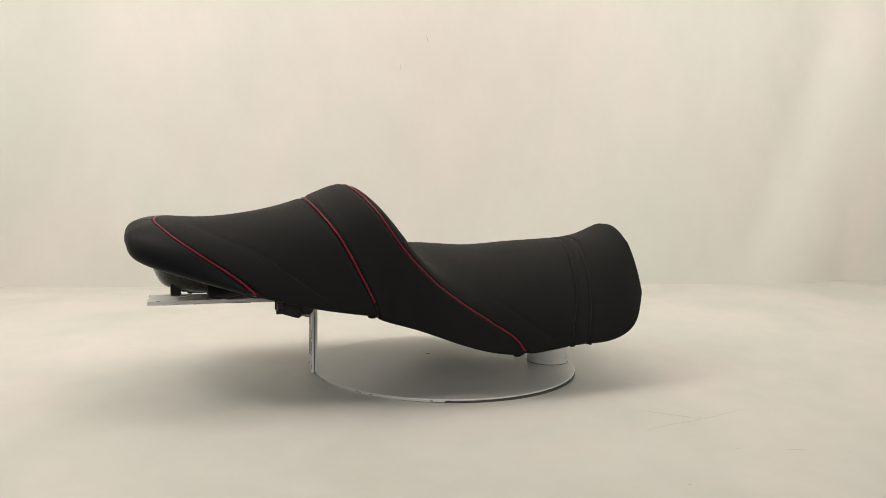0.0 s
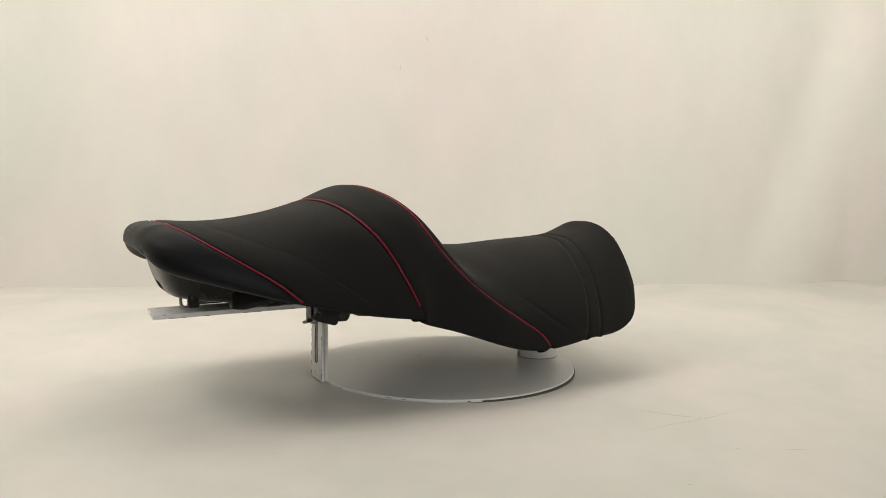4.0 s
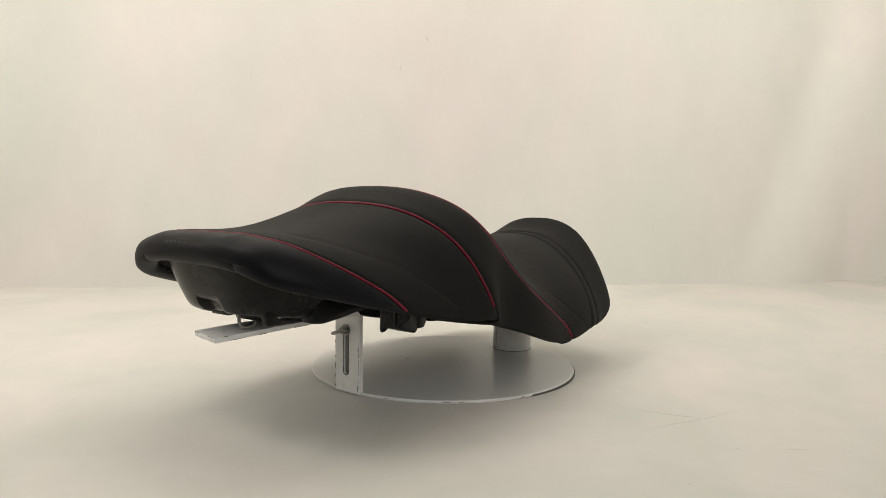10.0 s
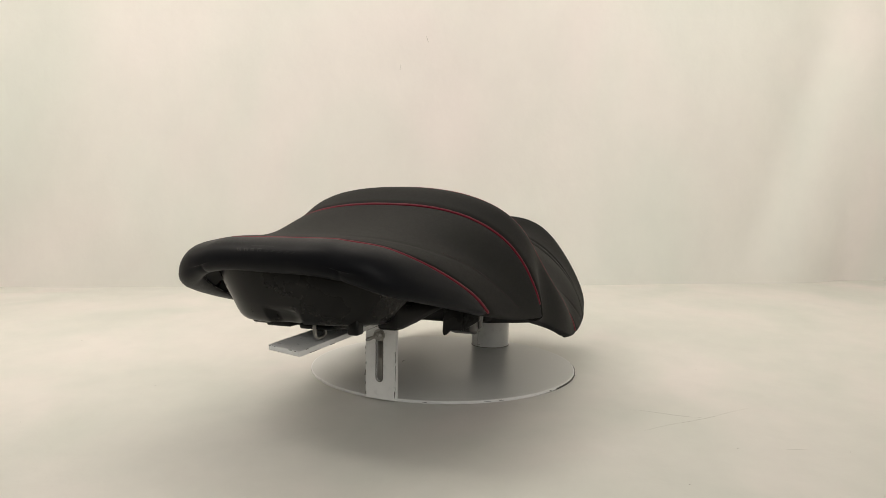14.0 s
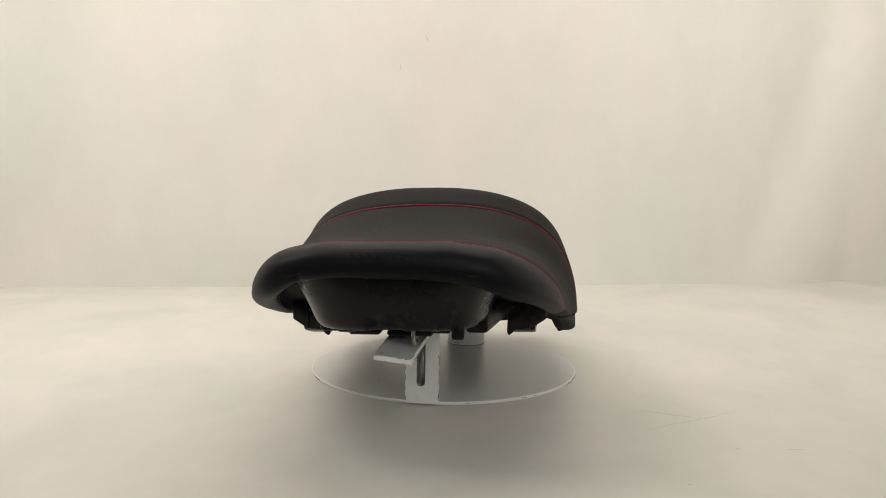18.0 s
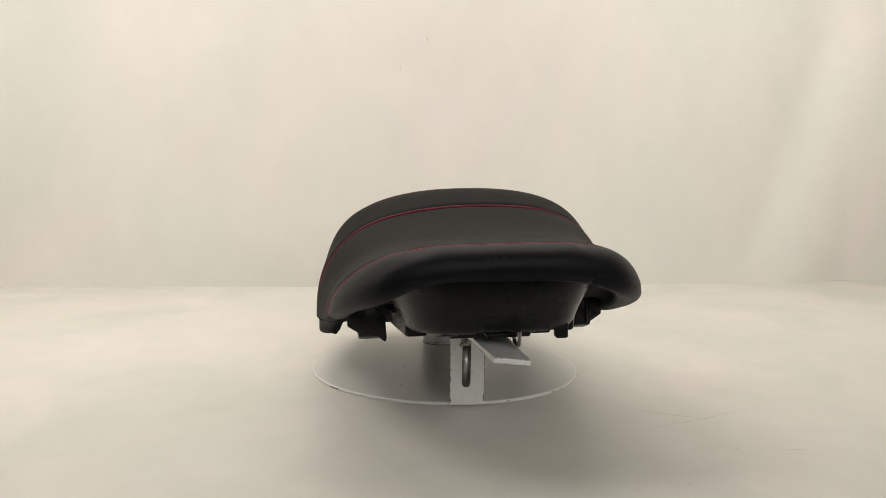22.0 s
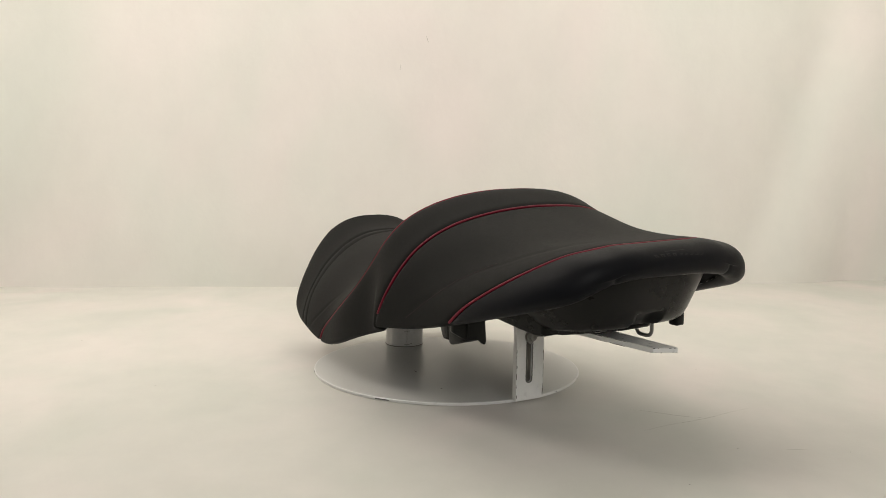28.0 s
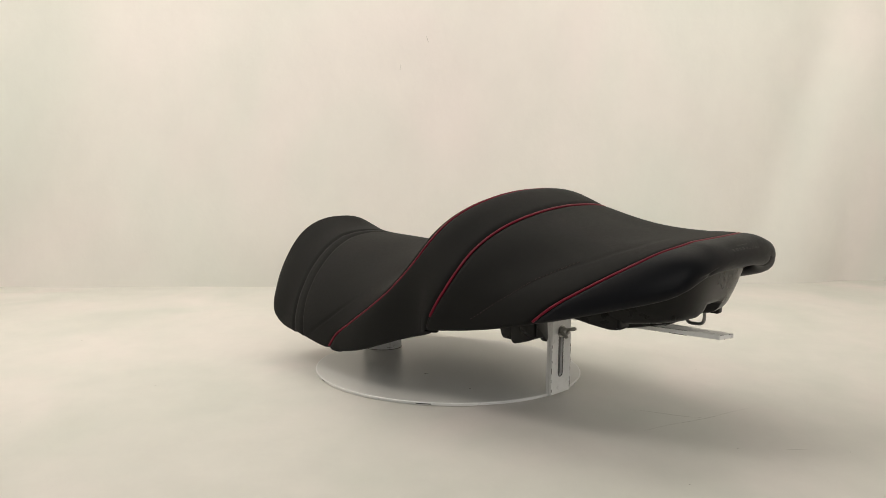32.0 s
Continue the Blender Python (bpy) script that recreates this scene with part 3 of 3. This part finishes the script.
    # pale staples inside the rolled hem
    for side in (0, 1):
        for k in range(7):
            u0 = 0.085 + 0.016 * k
            ends = hem_roll(np.array([u0, u0 + 0.006]), side)[:, -2] 
            ends[:, 1] *= 0.985
            part("staple", tube(ends + np.array([0, 0, 0.0006]), 0.0004, 5), PALE, seat)
    # worn lettering on the tail, too faint to read: plain bars
    for k in range(9):
        v0, wide = 0.352 + 0.0370 * k, (0.023, 0.026, 0.020)[k % 3]
        u0, high = 0.0280 - 0.0008 * k, 0.0105 if k < 4 else 0.0075
        # a row of worn blocks, each with its middle rubbed away
        for f0, f1, h0, h1 in ((0, 0.24, 0, 1), (0.24, 1, 0.72, 1), (0.52, 0.86, 0, 0.55)) if k < 4 else ((0, 0.85, 0.1, 0.45), (0.3, 1, 0.7, 1)):
            uu, vv = np.meshgrid(np.linspace(u0 + high * h0, u0 + high * h1, 4), np.linspace(v0 + wide * f0, v0 + wide * f1, 5), indexing="ij")
            part("faint_bar", grid_mesh(on_skin(uu, vv, 0.0002), flip=True), WORN if k < 4 else FAINT, seat)
    uu, vv = np.meshgrid(np.linspace(0.0440, 0.0465, 3), np.linspace(0.430, 0.540, 18), indexing="ij")
    part("faint_bar", grid_mesh(on_skin(uu, vv, 0.0002), flip=True), FAINT, seat)
    # side clips with a stepped lower edge
    for side, zo in ((-1, 0.0945), (1, 0.0915)):
        # a fin across, hooked at its inner end, a block behind it and a shallow step towards the nose
        fin = prism([(0.0980, zo), (0.0995, zo - 0.0045), (0.1025, zo - 0.0030), (0.1070, zo + 0.0020), (0.1235, zo + 0.0035), (0.1330, zo + 0.0095), (0.1400, zo + 0.0140), (0.1400, zo + 0.038), (0.1000, zo + 0.038), (0.0990, zo + 0.015)], 0.007, 0.0014)
        fin.transform(Matrix(((0, 1, 0, -0.2345), (side, 0, 0, 0), (0, 0, 1, 0), (0, 0, 0, 1))))
        bmesh.ops.recalc_face_normals(fin, faces=fin.faces)
        block = prism([(-0.2370, zo + 0.0040), (-0.2340, zo + 0.0010), (-0.2130, zo - 0.0055), (-0.2090, zo - 0.0025), (-0.2070, zo + 0.038), (-0.2370, zo + 0.038)], 0.027, 0.0022)
        bmesh.ops.translate(block, verts=block.verts, vec=(0, side * 0.1150, 0))
        step_up = prism([(-0.2100, zo - 0.0010), (-0.1995, zo - 0.0010), (-0.1965, zo + 0.0025), (-0.1930, zo + 0.013), (-0.1910, zo + 0.038), (-0.2100, zo + 0.038)], 0.018, 0.0018)
        bmesh.ops.translate(step_up, verts=step_up.verts, vec=(0, side * 0.1200, 0))
        # an upright rib on the fin's tail side
        rib = box(-0.2400, -0.2375, side * 0.1225 - 0.001, side * 0.1225 + 0.001, zo + 0.005, zo + 0.032, 0.0006)
        part("clip", joined(fin, block, step_up, rib), PLASTIC, seat, "black plastic side clip")
    # small tab of the base below the flank
    tab = prism([(-0.1940, 0.1120), (-0.1870, 0.0985), (-0.1670, 0.0965), (-0.1600, 0.1120)], 0.012, 0.0015)
    bmesh.ops.translate(tab, verts=tab.verts, vec=(0, -0.1220, 0))
    part("base_tab", tab, BASE, seat)
    # wire loop
    b = np.linspace(0, 2 * math.pi, 40)
    loop = np.stack([-0.3507 + 0.0105 * np.sign(np.cos(b)) * np.abs(np.cos(b)) ** 0.55, -0.0185 + 0.0004 * np.cos(b), 0.1168 + 0.0122 * np.sign(np.sin(b)) * np.abs(np.sin(b)) ** 0.6], -1)
    part("wire_loop", tube(loop, 0.0019, 8, caps=False), STEEL, seat, "bent steel wire loop")
    return seat


def slotted(y0, y1, z0, z1, s0, s1, x0, x1, centre, gap):
    """An upright plate with a long round-ended slot right through it."""
    rim = []
    for k in range(12):
        a = math.pi + math.pi * k / 11
        rim.append((centre + gap * math.cos(a), s0 + gap + gap * math.sin(a)))
    for k in range(12):
        a = math.pi * k / 11
        rim.append((centre + gap * math.cos(a), s1 - gap + gap * math.sin(a)))
    outer = []
    for y, z in rim:
        low = z < (s0 + s1) / 2
        side = (y - centre) / gap
        # each point of the slot looks to a point of the plate's edge
        if abs(side) > 0.72:
            outer.append((y0 if side < 0 else y1, z0 if low else z1))
        else:
            f = (side / 0.72 + 1) / 2
            outer.append((y0 + f * (y1 - y0), z0 if low else z1))
    bm = bmesh.new()
    rings = [[bm.verts.new((x, y, z)) for y, z in loop] for x in (x0, x1) for loop in (outer, rim)]
    n = len(rim)
    for i in range(n):
        j = (i + 1) % n
        for a, b in ((0, 1), (3, 2), (1, 3), (2, 0)):
            bm.faces.new((rings[a][i], rings[a][j], rings[b][j], rings[b][i]))
    bmesh.ops.remove_doubles(bm, verts=bm.verts, dist=1e-6)
    bmesh.ops.dissolve_degenerate(bm, edges=bm.edges, dist=1e-6)
    bmesh.ops.recalc_face_normals(bm, faces=bm.faces)
    return bm


def stand():
    base = tagged(new("turntable_stand"), "white painted steel turntable with a slotted upright, arm and short post", "turntable")
    part("plate", disc(-0.0050, 0.0066, 0.180, -0.0019, 0.0), DISC, base, "white round steel plate", smooth=False)
    part("lower_plate", disc(-0.0050, 0.0066, 0.1792, -0.0039, -0.0022, bevel=0.0004), PAINT, base, smooth=False)
    # ring added in whiter paint so that the plate's edge looks lit
    ring = np.array([(-0.0050 + 0.1795 * math.cos(a), 0.0066 + 0.1795 * math.sin(a), -0.0009) for a in np.linspace(0, 2 * math.pi, 181)])
    part("rim", tube(ring, 0.0011, 8, caps=False), PAINT, base, "added white ring that paints the plate's lit edge")
    # added support, not seen itself; its dark colour paints the shaded gap
    part("unseen_base", disc(0, 0, 0.174, FLOOR, -0.0018, 96, bevel=0), CHIP_GAP, base, smooth=False)
    # post: a short tube with pencilled crosses
    post = part("post", disc(0.1428, -0.0079, 0.0283, 0.0, 0.078, 64), PAINT, base, "short white tube with pencilled marks")
    side_at = lambda a, z: (0.1428 + 0.0284 * math.cos(a), -0.0079 + 0.0284 * math.sin(a), z)
    part("pencil_line", tube([side_at(2.78, 0.0006), side_at(2.78, 0.020), side_at(2.775, 0.046)], 0.00030, 5), PENCIL, post)
    for z in (0.0040, 0.0245):
        part("pencil_line", tube([side_at(2.78 + d, z + 0.001 * d) for d in np.linspace(-0.17, 0.15, 8)], 0.00028, 5), PENCIL, post)
    part("pencil_line", tube([side_at(3.02 + d, 0.0055) for d in np.linspace(-0.05, 0.05, 4)], 0.00030, 5), PENCIL, post)
    arc = np.array([(0.1428 + 0.0284 * math.cos(d), -0.0079 + 0.0284 * math.sin(d), 0.0006) for d in np.linspace(0, 2 * math.pi, 60)])
    part("weld", tube(arc, 0.0006, 6, caps=False), PENCIL, post)

    # upright: the front plate is slotted and bends over into the arm
    lo, hi, mid = -0.0142, 0.0252, 0.0068
    front = part("front_plate", slotted(lo, hi, -0.0012, 0.0905, 0.0195, 0.0735, -0.1902, -0.1868, mid, 0.0046), PAINT, base, "white slotted front plate", smooth=False)
    rear = part("rear_plate", slotted(lo + 0.0006, hi - 0.0006, 0.0002, 0.0945, 0.0155, 0.0705, -0.1856, -0.1822, mid + 0.0012, 0.0042), PAINT, base, "white rear plate", smooth=False)
    part("slot_backing", box(-0.1868, -0.1856, mid - 0.011, mid + 0.011, 0.012, 0.074, 0), STEEL, rear)
    # chipped rim of the slot
    for side in (-1, 1):
        n = 46
        k = np.arange(n)
        z = 0.024 + 0.045 * k / (n - 1)
        y = mid + side * (0.0045 + 0.0004 * np.sin(k * 2.3 + side) + 0.0003 * np.sin(k * 5.1))
        part("chipped_rim", tube(np.stack([-0.1903 + 0 * z, y, z], -1), 0.00025 + 0.0004 * np.abs(np.sin(k * 1.7 + 2 * side)), 5), CHIP_GAP, front)
    a = np.linspace(math.pi, 2 * math.pi, 16)
    part("chipped_rim", tube(np.stack([-0.1903 + 0 * a, mid + 0.0045 * np.cos(a), 0.0241 + 0.0046 * np.sin(a)], -1), 0.0005, 5), CHIP_GAP, front)
    for y, z, h in ((lo + 0.0006, 0.006, 0.008), (hi - 0.0005, 0.040, 0.003), (lo + 0.0004, 0.055, 0.004), (hi - 0.0005, 0.004, 0.004)):
        part("paint_chip", tube([(-0.1900, y, z - h / 2), (-0.1904, y, z), (-0.1900, y, z + h / 2)], 0.00045, 5), CHIP_GAP, front)

    # arm, bent from the front plate with a small radius
    thick, n = 0.0052, 10
    line = [(-0.1885, 0.0905)] + [(-0.1885 - 0.0075 * (1 - math.cos(math.pi / 2 * k / n)), 0.0905 + 0.0078 * math.sin(math.pi / 2 * k / n)) for k in range(1, n)]
    line += [(-0.198 - 0.195 * k / 12, 0.0983 + 0.0005 * k / 12) for k in range(13)]
    line = np.array(line)
    t = np.gradient(line, axis=0)
    t /= np.linalg.norm(t, axis=1)[:, None]
    nor = np.stack([-t[:, 1], t[:, 0]], 1)
    ring = []
    for p, m in zip(line, nor):
        f = min(1.0, max(0.0, (-0.20 - p[0]) / 0.19))
        y0, y1 = lo - 0.0040 * f, hi - 0.0088 * f
        q = [(p + m * thick / 2, y0), (p + m * thick / 2, y1), (p - m * thick / 2, y1), (p - m * thick / 2, y0)]
        ring.append([(a[0], y, a[1] + 0.095 * f * y) for a, y in q])
    bm = grid_mesh(np.array(ring), closed_v=True)
    bm.verts.ensure_lookup_table()
    bm.faces.new([bm.verts[-4 + k] for k in range(4)])
    bmesh.ops.recalc_face_normals(bm, faces=bm.faces)
    ends = [e for e in bm.edges if all(v.co.x < -0.3925 for v in e.verts)]
    bmesh.ops.bevel(bm, geom=ends, offset=0.0012, segments=2, affect="EDGES", profile=0.5)
    arm = part("arm", bm, PAINT, base, "flat white steel arm with a chipped end", smooth=False)
    dice = random.Random(4)
    for k in range(8):
        y, z = dice.uniform(-0.0172, 0.0152), dice.choice((0.1010, 0.1012, 0.0966))
        long = dice.uniform(0.0006, 0.0028)
        part("paint_chip", tube([(-0.3929, y, z + 0.095 * y), (-0.3931, y + long / 2, z + 0.095 * y + 0.0002), (-0.3929, y + long, z + 0.095 * y)], dice.uniform(0.0002, 0.0004), 5), CHIP_GAP, arm)

    # paint worn off along the arm's and the upright's edges
    for side in (-1, 1):
        for k in range(16):
            f = dice.uniform(0.02, 0.97)
            long = dice.uniform(0.004, 0.022)
            run = []
            for d in (0, 0.5, 1):
                x = -0.198 - 0.195 * f - (d - 0.5) * long
                g = min(1.0, max(0.0, (-0.20 - x) / 0.19))
                y = (lo - 0.0040 * g) if side < 0 else (hi - 0.0088 * g)
                z = 0.0983 + 0.0005 * (-0.198 - x) / 0.195 + 0.095 * g * y + dice.choice((-0.0024, 0.0024))
                run.append((x, y, z if d == 0 else run[0][2]))
            part("edge_wear", tube(run, dice.uniform(0.00015, 0.0004), 5), CHIP_GAP, arm)
    for y in (lo, hi):
        for k in range(4):
            z, h = dice.uniform(0.002, 0.07), dice.uniform(0.003, 0.010)
            part("edge_wear", tube([(-0.1901, y, z), (-0.1903, y, z + h / 2), (-0.1901, y, z + h)], dice.uniform(0.00015, 0.00035), 5), CHIP_GAP, front)
    for k in range(12):
        a, long = dice.uniform(0, 2 * math.pi), dice.uniform(0.01, 0.05)
        arc = np.array([(-0.0050 + 0.1800 * math.cos(b), 0.0066 + 0.1800 * math.sin(b), -0.0019) for b in np.linspace(a, a + long, 5)])
        part("edge_wear", tube(arc, 0.00035, 5), CHIP_GAP, base)

    # wing nut on its screw, a washer under it
    zn = 0.0752
    bolt = part("wing_nut", tube([(-0.1905, mid, zn), (-0.1950, mid, zn), (-0.1985, mid, zn)], (0.0056, 0.0052, 0.0040), 16), STEEL, base, "steel wing nut")
    part("washer", tube([(-0.1901, mid, zn), (-0.1916, mid, zn)], 0.0072, 24), STEEL, bolt, smooth=False)
    part("thread_end", tube([(-0.1985, mid, zn), (-0.2010, mid, zn)], 0.0022, 10), STEEL, bolt)
    for turned in (1, -1):
        blade = tube([(-0.1945, mid + turned * 0.0030, zn - turned * 0.0012), (-0.1985, mid + turned * 0.0062, zn - turned * 0.0026), (-0.2030, mid + turned * 0.0086, zn - turned * 0.0036), (-0.2056, mid + turned * 0.0094, zn - turned * 0.0040)], (0.0022, 0.0021, 0.0024, 0.0012), 10)
        part("wing", blade, STEEL, bolt)
    # marks along the rim
    for a0, a1 in ((-1.30, -1.12), (-0.75, -0.69), (-0.58, -0.52), (0.6, 0.64), (2.1, 2.2), (-1.9, -1.88), (1.2, 1.24)):
        arc = np.array([(-0.0050 + 0.1801 * math.cos(a), 0.0066 + 0.1801 * math.sin(a), -0.0021) for a in np.linspace(a0, a1, 10)])
        part("paint_chip", tube(arc, 0.0006, 5), CHIP_GAP, base)
    for x, y, lx in ((-0.02, 0.062, 0.0035), (-0.105, 0.075, 0.001)):
        part("scratch", tube([(x, y, 0.0001), (x + lx, y + 0.001, 0.0002), (x + 2 * lx, y + 0.0005, 0.0001)], 0.0003, 5), CHIP_GAP, base)
    return base


SEAT = saddle()
STAND = stand()


def motions():
    turn = lambda t: 14.149 + math.degrees(2.16 * t / 32 - 0.1025 * t / 32 * (1 - t / 32) - 0.0635 * t / 32 * (1 - t / 32) * (1 - t / 16))
    lean = pose(0, OFFSET, 0.1, math.degrees(ROLL)) @ pose(0, 0, -0.1)
    times = [2.0 * k for k in range(17)]
    walk(STAND, [(t, pose(0, 0, 0, 0, 0, turn(t))) for t in times])
    walk(SEAT, [(t, pose(0, 0, 0, 0, 0, turn(t)) @ lean) for t in times])


motions()
